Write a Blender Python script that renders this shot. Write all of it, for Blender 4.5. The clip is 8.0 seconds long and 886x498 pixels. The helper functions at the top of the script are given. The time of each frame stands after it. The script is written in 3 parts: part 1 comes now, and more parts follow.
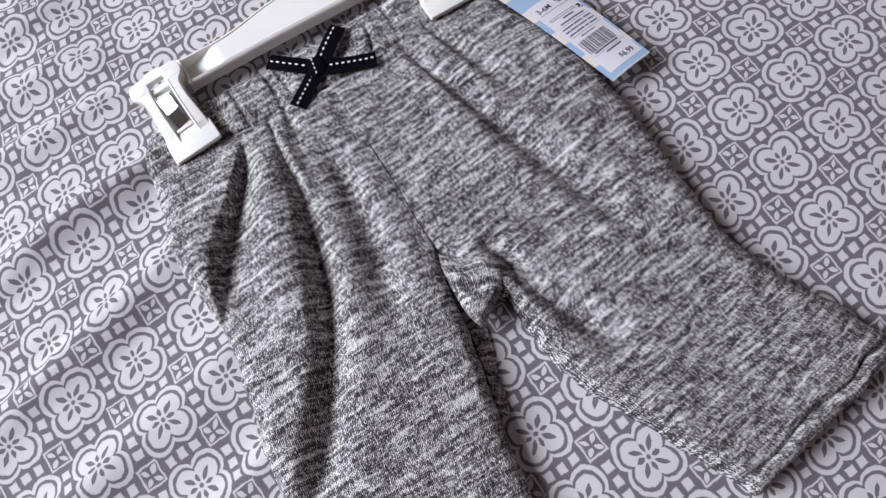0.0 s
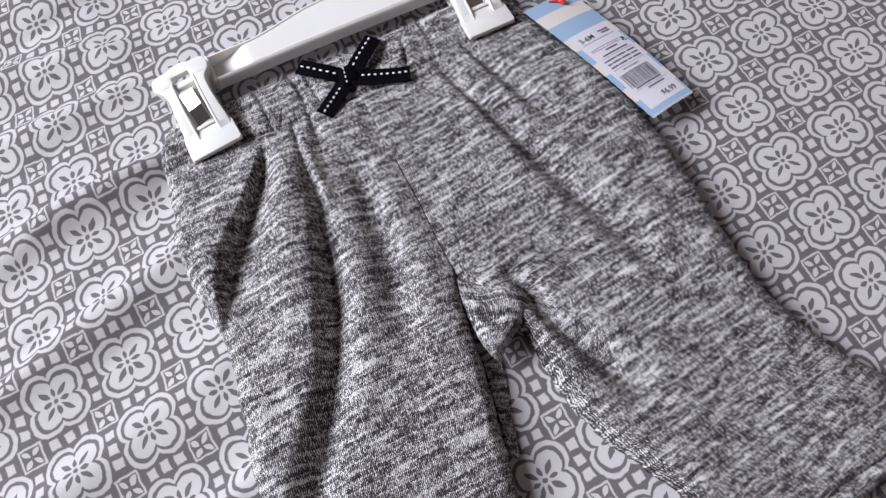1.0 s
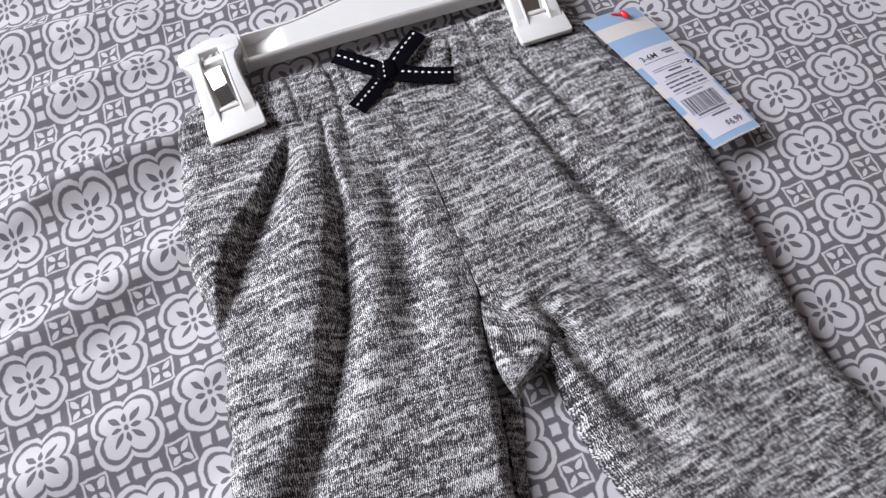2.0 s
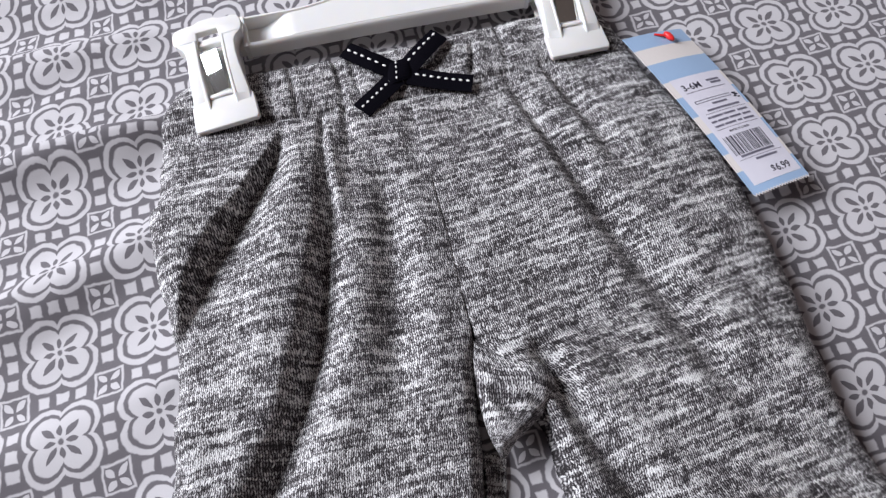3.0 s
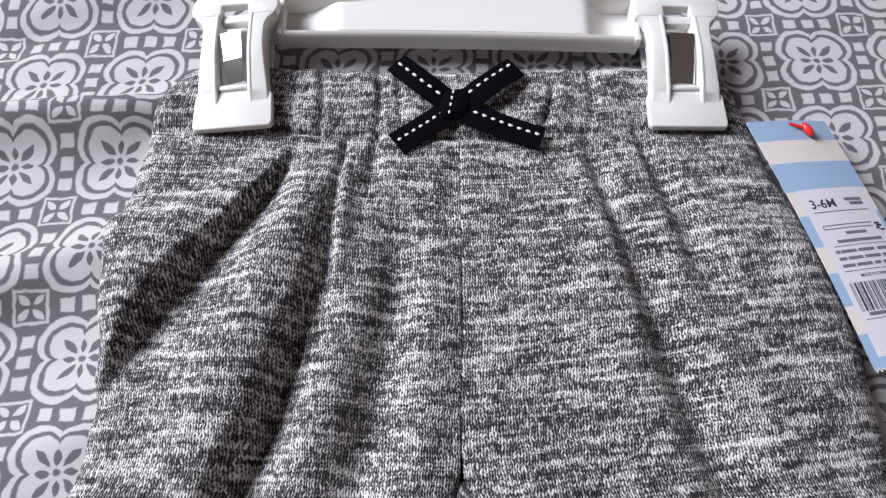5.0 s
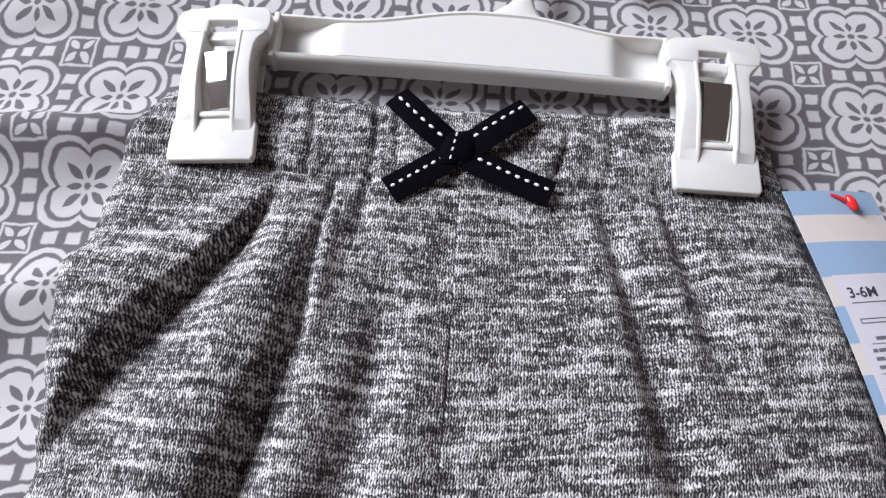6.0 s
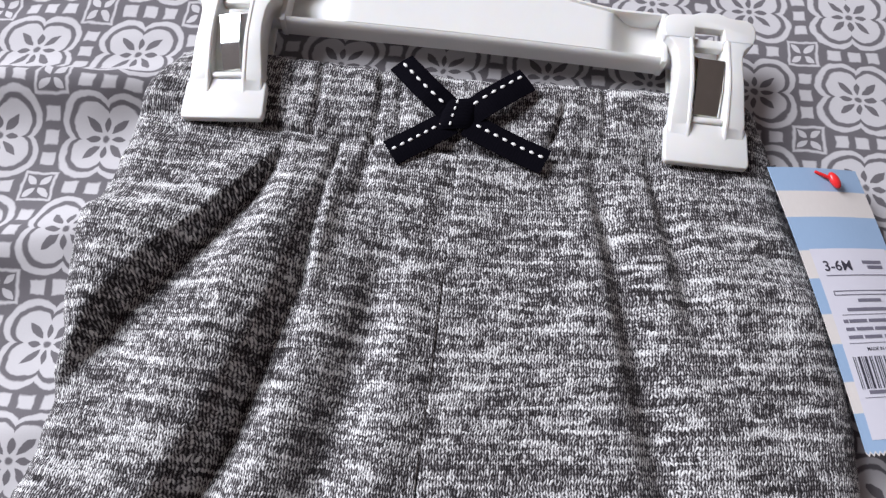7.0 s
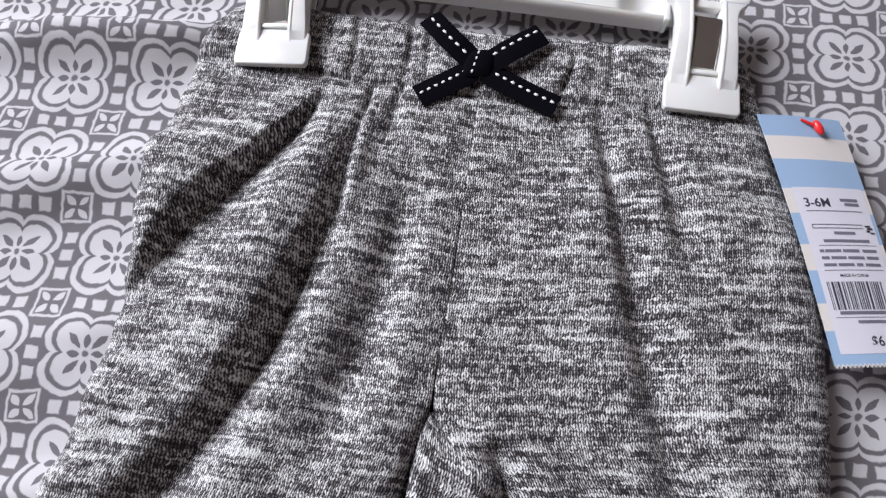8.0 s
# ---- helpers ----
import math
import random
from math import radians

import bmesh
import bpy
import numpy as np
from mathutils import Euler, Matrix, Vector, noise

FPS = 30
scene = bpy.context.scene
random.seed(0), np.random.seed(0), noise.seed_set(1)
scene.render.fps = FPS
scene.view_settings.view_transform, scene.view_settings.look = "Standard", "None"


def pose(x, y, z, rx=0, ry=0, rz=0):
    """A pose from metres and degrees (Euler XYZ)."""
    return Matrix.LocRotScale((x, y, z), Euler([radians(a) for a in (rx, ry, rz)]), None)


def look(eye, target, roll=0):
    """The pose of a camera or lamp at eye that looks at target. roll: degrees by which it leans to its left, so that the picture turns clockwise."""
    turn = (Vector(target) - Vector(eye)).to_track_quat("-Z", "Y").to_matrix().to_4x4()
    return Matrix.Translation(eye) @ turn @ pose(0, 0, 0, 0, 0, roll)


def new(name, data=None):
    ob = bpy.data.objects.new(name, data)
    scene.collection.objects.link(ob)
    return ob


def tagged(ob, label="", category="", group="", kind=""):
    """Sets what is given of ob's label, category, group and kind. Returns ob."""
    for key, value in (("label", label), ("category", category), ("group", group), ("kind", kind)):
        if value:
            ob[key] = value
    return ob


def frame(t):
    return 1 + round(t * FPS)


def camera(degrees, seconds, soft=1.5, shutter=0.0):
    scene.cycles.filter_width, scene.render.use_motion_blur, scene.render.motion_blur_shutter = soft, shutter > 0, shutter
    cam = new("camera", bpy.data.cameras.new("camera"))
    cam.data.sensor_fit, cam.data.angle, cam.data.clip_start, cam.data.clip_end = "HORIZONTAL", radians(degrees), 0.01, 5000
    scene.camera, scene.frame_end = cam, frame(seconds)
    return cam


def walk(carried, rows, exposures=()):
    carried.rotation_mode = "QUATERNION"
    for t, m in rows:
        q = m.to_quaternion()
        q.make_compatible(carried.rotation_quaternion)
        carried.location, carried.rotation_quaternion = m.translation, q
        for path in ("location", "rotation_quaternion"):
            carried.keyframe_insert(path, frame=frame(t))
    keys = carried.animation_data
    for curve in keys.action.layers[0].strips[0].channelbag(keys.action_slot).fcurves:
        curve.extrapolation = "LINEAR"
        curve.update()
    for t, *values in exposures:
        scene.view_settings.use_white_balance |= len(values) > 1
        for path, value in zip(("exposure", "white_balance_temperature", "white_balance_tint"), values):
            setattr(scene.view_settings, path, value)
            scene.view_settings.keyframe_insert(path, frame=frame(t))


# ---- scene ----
cam = camera(61.7, 8.0, soft=1.35)
PATH = [
    (0, (-0.0461, -0.2618, 0.3840), (-0.0077, -0.1674, 0.1018), -9.71),
    (0.5, (-0.0511, -0.2590, 0.3743), (-0.0088, -0.1584, 0.0948), -7.19),
    (1, (-0.0553, -0.2563, 0.3631), (-0.0103, -0.1491, 0.0865), -3.85),
    (1.5, (-0.0559, -0.2516, 0.3474), (-0.0133, -0.1367, 0.0736), -2.95),
    (3, (-0.0372, -0.2242, 0.2986), (-0.0032, -0.1019, 0.0269), 1.79),
    (3.5, (-0.0313, -0.2082, 0.2865), (-0.0043, -0.0805, 0.0164), 1.24),
    (4, (-0.0308, -0.1959, 0.2730), (-0.0089, -0.0660, 0.0034), 2.80),
    (5.5, (-0.0045, -0.1412, 0.2414), (-0.0002, -0.0300, -0.0372), 4.77),
    (6, (-0.0037, -0.1252, 0.2361), (-0.0015, -0.0154, -0.0431), 5.42),
    (6.5, (-0.0007, -0.1211, 0.2423), (0.0016, -0.0165, -0.0389), 6.40),
    (7, (0.0028, -0.1318, 0.2478), (0.0004, -0.0343, -0.0359), 5.09),
    (7.5, (0.0048, -0.1462, 0.2557), (-0.0032, -0.0522, -0.0291), 2.51),
    (8, (0.0071, -0.1622, 0.2719), (-0.0040, -0.0704, -0.0135), 1.08),
]
EXPOSURES = [(0.0, 0.0), (8.0, 0.0)]
walk(cam, [(t, look(eye, target, roll)) for t, eye, target, roll in PATH], EXPOSURES)

# ---- light: one daylit window in a plain closed bedroom ----
world = bpy.data.worlds.new("world")
scene.world = world
world.use_nodes = True
sky = world.node_tree.nodes.new("ShaderNodeTexSky")
sky.sky_type = "NISHITA"
sky.sun_disc = False
sky.sun_elevation = radians(38)
sky.sun_rotation = radians(-60)
world.node_tree.links.new(sky.outputs[0], world.node_tree.nodes["Background"].inputs[0])
world.node_tree.nodes["Background"].inputs[1].default_value = 0.10

WINDOW_POWER = 91.0
lamp = bpy.data.lights.new("window_daylight", "AREA")
lamp.shape, lamp.size, lamp.size_y = "RECTANGLE", 1.15, 1.03
lamp.energy, lamp.color = WINDOW_POWER, (0.868, 0.90, 1.0)
lamp_ob = new("window_daylight", lamp)
lamp_ob.matrix_world = look((-1.55, 0.60, 1.32), (0.0, 0.0, 0.0))

CM = 0.01


# ---- node helpers ----
class E:
    """A scalar in a node tree, with arithmetic."""

    def __init__(self, tree, sock):
        self.tree, self.sock = tree, sock

    def op(self, kind, *args, clamp=False):
        node = self.tree.nodes.new("ShaderNodeMath")
        node.operation, node.use_clamp = kind, clamp
        for n, a in enumerate((self, *args)):
            if isinstance(a, E):
                self.tree.links.new(a.sock, node.inputs[n])
            else:
                node.inputs[n].default_value = a
        return E(self.tree, node.outputs[0])

    def __add__(self, b):
        return self.op("ADD", b)

    def __sub__(self, b):
        return self.op("SUBTRACT", b)

    def __mul__(self, b):
        return self.op("MULTIPLY", b)

    def __truediv__(self, b):
        return self.op("DIVIDE", b)

    def abs(self):
        return self.op("ABSOLUTE")

    def floor(self):
        return self.op("FLOOR")

    def fract(self):
        return self.op("FRACT")

    def max(self, b):
        return self.op("MAXIMUM", b)

    def min(self, b):
        return self.op("MINIMUM", b)

    def neg(self):
        return self.op("MULTIPLY", -1.0)

    def inside(self, soft):
        """1 where the value is below zero, with a soft edge."""
        return (self / (-2.0 * soft)).op("ADD", 0.5, clamp=True)


def length2(a, b):
    return (a * a + b * b).op("SQRT")


def material(name, rough=0.8, metallic=0.0, sheen=0.0):
    m = bpy.data.materials.new(name)
    m.use_nodes = True
    t = m.node_tree
    b = t.nodes["Principled BSDF"]
    b.inputs["Roughness"].default_value = rough
    b.inputs["Metallic"].default_value = metallic
    b.inputs["Sheen Weight"].default_value = sheen
    return m, t, b


def mix(tree, fac, a, b):
    node = tree.nodes.new("ShaderNodeMix")
    node.data_type = "RGBA"
    for sock, v in ((node.inputs[0], fac), (node.inputs[6], a), (node.inputs[7], b)):
        if isinstance(v, E):
            tree.links.new(v.sock, sock)
        elif isinstance(v, (tuple, list)):
            sock.default_value = (*v, 1.0)
        elif isinstance(v, float):
            sock.default_value = v
        else:
            tree.links.new(v, sock)
    return node.outputs[2]


def coords(tree, kind="UV"):
    tc = tree.nodes.new("ShaderNodeTexCoord")
    sep = tree.nodes.new("ShaderNodeSeparateXYZ")
    tree.links.new(tc.outputs[kind], sep.inputs[0])
    return tc.outputs[kind], *(E(tree, s) for s in sep.outputs)


def combine(tree, x, y, z=0.0):
    node = tree.nodes.new("ShaderNodeCombineXYZ")
    for n, v in enumerate((x, y, z)):
        if isinstance(v, E):
            tree.links.new(v.sock, node.inputs[n])
        else:
            node.inputs[n].default_value = v
    return node.outputs[0]


def noise_of(tree, vec, scale, detail=2.0, rough=0.5):
    node = tree.nodes.new("ShaderNodeTexNoise")
    node.inputs["Scale"].default_value = scale
    node.inputs["Detail"].default_value = detail
    node.inputs["Roughness"].default_value = rough
    tree.links.new(vec, node.inputs["Vector"])
    return E(tree, node.outputs[0])


def random_of(tree, vec):
    node = tree.nodes.new("ShaderNodeTexWhiteNoise")
    node.noise_dimensions = "3D"
    tree.links.new(vec, node.inputs["Vector"])
    return E(tree, node.outputs[0])


def bump(tree, bsdf, height, strength, distance):
    node = tree.nodes.new("ShaderNodeBump")
    node.inputs["Strength"].default_value = strength
    node.inputs["Distance"].default_value = distance
    tree.links.new(height.sock, node.inputs["Height"])
    tree.links.new(node.outputs[0], bsdf.inputs["Normal"])


# ---- materials ----
def printed_cotton():
    """Grey cotton printed with pale four-lobed tiles: UV counts the repeats."""
    m, t, b = material("printed_cotton", 0.85, sheen=0.1)
    uv, u, v, _ = coords(t)
    wob = noise_of(t, uv, 3.0, 2.0)
    wob2 = noise_of(t, uv, 2.7, 1.0)
    fine = noise_of(t, uv, 11.0, 2.0)
    fine2 = noise_of(t, uv, 12.3, 2.0)
    u, v = u + (wob - 0.5) * 0.07 + (fine - 0.5) * 0.035, v + (wob2 - 0.5) * 0.07 + (fine2 - 0.5) * 0.035
    x = (u + 0.5).fract() - 0.5
    y = (v + 0.5).fract() - 0.5
    ax, ay = x.abs(), y.abs()
    r = length2(x, y)
    lobes = (ax * ay * 2.0) / (r * r).max(1e-4)
    d = r - (lobes.op("POWER", 0.75) * 0.145 + 0.325)
    soft = 0.008
    pale = d.inside(soft)
    pale = pale - (d + 0.062).inside(soft) + (d + 0.112).inside(soft)
    # the blossom: long petals on the diagonals, short ones on the axes
    p, q = (ax + ay) * 0.7071, (ax - ay).abs() * 0.7071
    long_petal = (((p - 0.168) / 0.098).op("POWER", 2.0) + (q / 0.034)) - 1.0
    far, near = ax.max(ay), ax.min(ay)
    short_petal = (((far - 0.118) / 0.064).op("POWER", 2.0) + (near / 0.030)) - 1.0
    petals = long_petal.inside(0.12).max(short_petal.inside(0.14)).max((r - 0.031).inside(soft))
    pale = pale * (petals.neg() + 1.0)
    # the small framed tile where four repeats meet
    cx, cy = ax.neg() + 0.5, ay.neg() + 0.5
    square = cx.max(cy) - 0.155
    frame_line = square.inside(soft) - (square + 0.026).inside(soft)
    p2, q2 = (cx + cy) * 0.7071, (cx - cy).abs() * 0.7071
    leaf = (((p2 - 0.092) / 0.068).op("POWER", 2.0) + (q2 / 0.034)) - 1.0
    tile = frame_line.max(leaf.inside(0.12))
    # three little squares along each side
    edge, along = cx.min(cy), ax.min(ay)
    step = (along - 0.0).min((along - 0.195).abs())
    dots = (edge.max(step) - 0.060).inside(soft)
    pale = pale.max(tile).max(dots).op("MULTIPLY", 1.0, clamp=True)
    cloud = noise_of(t, uv, 0.8, 3.0)
    fibre = noise_of(t, uv, 60.0, 3.0, 0.7)
    worn = (fibre - 0.5) * 0.30 + (cloud - 0.5) * 0.16
    pale = (pale * 0.97 + worn * 0.5).op("ADD", 0.0, clamp=True)
    col = mix(t, pale, (0.128, 0.116, 0.126), (0.550, 0.530, 0.538))
    t.links.new(col, b.inputs["Base Color"])
    weave = ((u * 560.0).op("SINE") * (v * 560.0).op("SINE")) * 0.5 + fibre
    bump(t, b, weave, 0.12, 0.0006)
    return m


def slub_knit():
    """Marled knit of black and off-white yarn; UV in centimetres, stitches about a millimetre wide."""
    m, t, b = material("slub_knit", 0.95, sheen=0.05)
    uv, u0, v0, _ = coords(t)
    warp = noise_of(t, uv, 2.2, 2.0)
    warp2 = noise_of(t, uv, 1.9, 2.0)
    jig = noise_of(t, uv, 8.0, 2.0)
    jig2 = noise_of(t, uv, 7.1, 2.0)
    u, v = u0 + (warp - 0.5) * 0.20 + (jig - 0.5) * 0.08, v0 + (warp2 - 0.5) * 0.28 + (jig2 - 0.5) * 0.12
    wale = u / 0.17
    col_id = wale.floor()
    in_col = wale.fract()
    leg = (in_col - 0.5).abs() * 2.0
    course = v / 0.145 + leg * 0.80
    row_id = course.floor()
    in_row = course.fract()
    half = (in_col * 2.0).floor()
    pick = random_of(t, combine(t, col_id * 2.0 + half, row_id, 0.0))
    slub = noise_of(t, combine(t, u * 0.45, v * 3.8, 2.0), 1.0, 3.0, 0.62)
    thick = noise_of(t, combine(t, u * 0.95, row_id * 7.31, 5.0), 1.0, 2.0, 0.6)
    broad = noise_of(t, uv, 0.35, 2.0)
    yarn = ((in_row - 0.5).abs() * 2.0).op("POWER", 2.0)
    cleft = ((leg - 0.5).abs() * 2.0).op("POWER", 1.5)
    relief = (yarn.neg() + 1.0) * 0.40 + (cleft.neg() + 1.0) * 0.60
    slub, thick = slub - 0.5, thick - 0.5
    tone = slub * 1.1 + slub.max(0.0) * 2.9 + thick * 1.95 + (broad - 0.5) * 0.3 + (pick - 0.5) * 0.75
    # stitch relief also darkens the gaps between yarns: shade put into the colour
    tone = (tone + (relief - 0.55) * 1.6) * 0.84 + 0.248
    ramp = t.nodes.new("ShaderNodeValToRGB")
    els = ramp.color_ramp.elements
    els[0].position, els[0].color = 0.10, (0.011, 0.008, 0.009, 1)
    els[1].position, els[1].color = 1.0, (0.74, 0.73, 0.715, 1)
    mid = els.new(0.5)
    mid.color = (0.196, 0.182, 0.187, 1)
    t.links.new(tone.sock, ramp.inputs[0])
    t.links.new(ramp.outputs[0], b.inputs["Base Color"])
    fuzz = noise_of(t, uv, 38.0, 2.0)
    bump(t, b, relief + fuzz * 0.5, 0.55, 0.0009)
    return m


def white_plastic():
    m, t, b = material("white_plastic", 0.34)
    vec, *_ = coords(t, "Object")
    n = noise_of(t, vec, 90.0, 3.0)
    t.links.new(mix(t, n, (0.71, 0.695, 0.665), (0.75, 0.74, 0.715)), b.inputs["Base Color"])
    b.inputs["Subsurface Weight"].default_value = 0.3
    b.inputs["Subsurface Radius"].default_value = (0.004, 0.003, 0.002)
    b.inputs["Subsurface Scale"].default_value = 0.4
    bump(t, b, noise_of(t, vec, 500.0, 2.0), 0.05, 0.0005)
    return m


def spring_steel():
    m, t, b = material("spring_steel", 0.10, 1.0)
    vec, *_ = coords(t, "Object")
    n = noise_of(t, vec, 260.0, 3.0)
    t.links.new(mix(t, n, (0.72, 0.73, 0.70), (0.82, 0.83, 0.81)), b.inputs["Base Color"])
    return m


def ribbon_cloth(name, dark, light, scale):
    m, t, b = material(name, 0.85)
    b.inputs["Specular IOR Level"].default_value = 0.03
    uv, u, v, _ = coords(t)
    rib = (v * scale).op("SINE") * 0.5 + 0.5
    n = noise_of(t, uv, 14.0, 3.0)
    t.links.new(mix(t, n * 0.7 + rib * 0.3, dark, light), b.inputs["Base Color"])
    bump(t, b, rib * 0.3 + n * 0.6, 0.3, 0.0003)
    return m


def flat_paper(name, dark, light, rough=0.5):
    m, t, b = material(name, rough)
    vec, *_ = coords(t, "Object")
    n = noise_of(t, vec, 140.0, 3.0)
    t.links.new(mix(t, n, dark, light), b.inputs["Base Color"])
    return m


def striped_card():
    """Card printed with blue and cream bands; UV runs over the card from the top."""
    m, t, b = material("striped_card", 0.42)
    uv, u, v, _ = coords(t)
    band = ((v / 0.225 + 0.133).fract() - 0.55).inside(0.008)
    n = noise_of(t, uv, 40.0, 3.0)
    blue = mix(t, n, (0.33, 0.47, 0.66), (0.36, 0.50, 0.69))
    cream = mix(t, n, (0.74, 0.685, 0.64), (0.78, 0.73, 0.69))
    t.links.new(mix(t, band, cream, blue), b.inputs["Base Color"])
    return m


def red_plastic():
    m, t, b = material("red_plastic", 0.3)
    vec, *_ = coords(t, "Object")
    t.links.new(mix(t, noise_of(t, vec, 300.0), (0.72, 0.02, 0.025), (0.80, 0.035, 0.035)), b.inputs["Base Color"])
    return m


def wall_paint(name, a, c):
    m, t, b = material(name, 0.9)
    vec, *_ = coords(t, "Object")
    t.links.new(mix(t, noise_of(t, vec, 3.0, 4.0), a, c), b.inputs["Base Color"])
    bump(t, b, noise_of(t, vec, 120.0, 3.0), 0.1, 0.002)
    return m


COTTON, KNIT, PLASTIC, STEEL = printed_cotton(), slub_knit(), white_plastic(), spring_steel()
RIBBON = ribbon_cloth("black_ribbon", (0.0015, 0.0013, 0.0025), (0.0045, 0.004, 0.007), 60.0)
THREAD = ribbon_cloth("white_thread", (0.74, 0.73, 0.70), (0.86, 0.85, 0.83), 200.0)
CARD, LABEL = striped_card(), flat_paper("label_paper", (0.70, 0.68, 0.745), (0.75, 0.73, 0.79))
INK, PALE_INK = flat_paper("black_ink", (0.035, 0.033, 0.05), (0.06, 0.055, 0.075)), flat_paper("grey_ink", (0.13, 0.12, 0.16), (0.22, 0.21, 0.26))
RED = red_plastic()
# unseen walls and ceiling: tones chosen to set how much fill light bounces
PAINT = wall_paint("wall_paint", (0.33, 0.28, 0.265), (0.37, 0.315, 0.30))
CEIL = wall_paint("ceiling_paint", (0.30, 0.25, 0.22), (0.33, 0.275, 0.245))
BOARDS = wall_paint("floor_carpet", (0.22, 0.17, 0.13), (0.30, 0.23, 0.18))


# ---- mesh helpers ----
def part(name, bm, mat, parent=None, label="", smooth=True, sharp=80):
    me = bpy.data.meshes.new(name)
    bm.normal_update()
    bm.to_mesh(me)
    bm.free()
    if smooth:
        me.polygons.foreach_set("use_smooth", [True] * len(me.polygons))
        me.set_sharp_from_angle(angle=radians(sharp))
    me.materials.append(mat)
    ob = new(name, me)
    ob.parent = parent
    if label:
        ob["label"] = label
    return ob


def grid_mesh(fn, nu, nv, uv_fn=None, thick=0.0):
    """A sheet fn(s, t) over the unit square in centimetres, with UVs; s and t run 0..1."""
    bm = bmesh.new()
    layer = bm.loops.layers.uv.new("UVMap")
    rows = [[bm.verts.new(Vector(fn(i / nu, j / nv)) * CM) for i in range(nu + 1)] for j in range(nv + 1)]
    uvs = {}
    for j, row in enumerate(rows):
        for i, vert in enumerate(row):
            uvs[vert] = uv_fn(i / nu, j / nv) if uv_fn else (i / nu, j / nv)
    for j in range(nv):
        for i in range(nu):
            f = bm.faces.new((rows[j][i], rows[j][i + 1], rows[j + 1][i + 1], rows[j + 1][i]))
            for lp in f.loops:
                lp[layer].uv = uvs[lp.vert]
    if thick:
        bm.normal_update()
        bmesh.ops.solidify(bm, geom=bm.faces[:], thickness=thick * CM)
    return bm


def prism(outline, z0, z1, bevel=0.0, segments=2):
    """An upright prism over an outline in centimetres, its edges rounded."""
    bm = bmesh.new()
    low = [bm.verts.new((x * CM, y * CM, z0 * CM)) for x, y in outline]
    top = [bm.verts.new((x * CM, y * CM, z1 * CM)) for x, y in outline]
    n = len(outline)
    bm.faces.new(low[::-1])
    bm.faces.new(top)
    for i in range(n):
        bm.faces.new((low[i], low[(i + 1) % n], top[(i + 1) % n], top[i]))
    bmesh.ops.recalc_face_normals(bm, faces=bm.faces[:])
    if bevel:
        bmesh.ops.bevel(bm, geom=bm.edges[:], offset=bevel * CM, segments=segments, profile=0.5, affect="EDGES", clamp_overlap=True)
    return bm


def box(x0, x1, y0, y1, z0, z1, bevel=0.0):
    return prism([(x0, y0), (x1, y0), (x1, y1), (x0, y1)], z0, z1, bevel)


def join(*bms):
    out = bmesh.new()
    for bm in bms:
        me = bpy.data.meshes.new("piece")
        bm.to_mesh(me)
        bm.free()
        out.from_mesh(me)
        bpy.data.meshes.remove(me)
    return out


def empty(name, x, y, z):
    ob = new(name)
    ob.empty_display_size = 0.01
    return ob


def along(points, t):
    """A smooth curve through points, t from 0 to 1."""
    n = len(points) - 1
    k = min(int(t * n), n - 1)
    f = t * n - k
    a, b_, c, d = (np.array(points[min(max(k + o, 0), n)], float) for o in (-1, 0, 1, 2))
    return b_ + 0.5 * f * (c - a + f * (2 * a - 5 * b_ + 4 * c - d + f * (3 * (b_ - c) + d - a)))


def resample(points, n=240):
    """The same curve, evenly paced."""
    fine = np.array([along(points, k / 800) for k in range(801)])
    run = np.r_[0, np.cumsum(np.linalg.norm(np.diff(fine, axis=0), axis=1))]
    want = np.linspace(0, run[-1], n)
    return np.c_[np.interp(want, run, fine[:, 0]), np.interp(want, run, fine[:, 1])], run[-1]


def smooth01(a, b, x):
    k = min(max((x - a) / (b - a), 0.0), 1.0)
    return k * k * (3 - 2 * k)


def crease_at(path, x, y):
    """How far along (0..1), how far to the side (right is positive) a place lies from a crease."""
    best = (9e9, 0, 0)
    n = len(path) - 1
    for k in range(n):
        (ax, ay), (bx, by) = path[k], path[k + 1]
        dx, dy = bx - ax, by - ay
        ll = dx * dx + dy * dy
        f = min(max(((x - ax) * dx + (y - ay) * dy) / ll, 0.0), 1.0)
        ox, oy = x - ax - f * dx, y - ay - f * dy
        dd = ox * ox + oy * oy
        if dd < best[0]:
            side = -(dx * oy - dy * ox)
            best = (dd, (k + f) / n, -1.0 if side > 0 else 1.0)
    return best[1], math.sqrt(best[0]) * best[2]


# ---- the room: unseen, added to close in and bounce the window light ----
def slab(name, x0, x1, y0, y1, z0, z1, mat, label, category):
    ob = part(name, box(x0, x1, y0, y1, z0, z1), mat, smooth=False)
    return tagged(ob, label, category, kind="structure")


slab("floor", -172, 215, -215, 215, -62, -56, BOARDS, "plain brown carpeted bedroom floor", "floor")
slab("ceiling", -172, 215, -215, 215, 265, 271, CEIL, "unseen ceiling, toned dark brown to hold down the fill light", "ceiling")
slab("wall_south", -162, 215, -215, -205, -56, 265, PAINT, "unseen warm beige wall, added to bounce the window light", "wall")
slab("wall_north", -162, 215, 205, 215, -56, 265, PAINT, "unseen warm beige wall, added to bounce the window light", "wall")
slab("wall_east", 205, 215, -205, 205, -56, 265, PAINT, "unseen warm beige wall, added to bounce the window light", "wall")


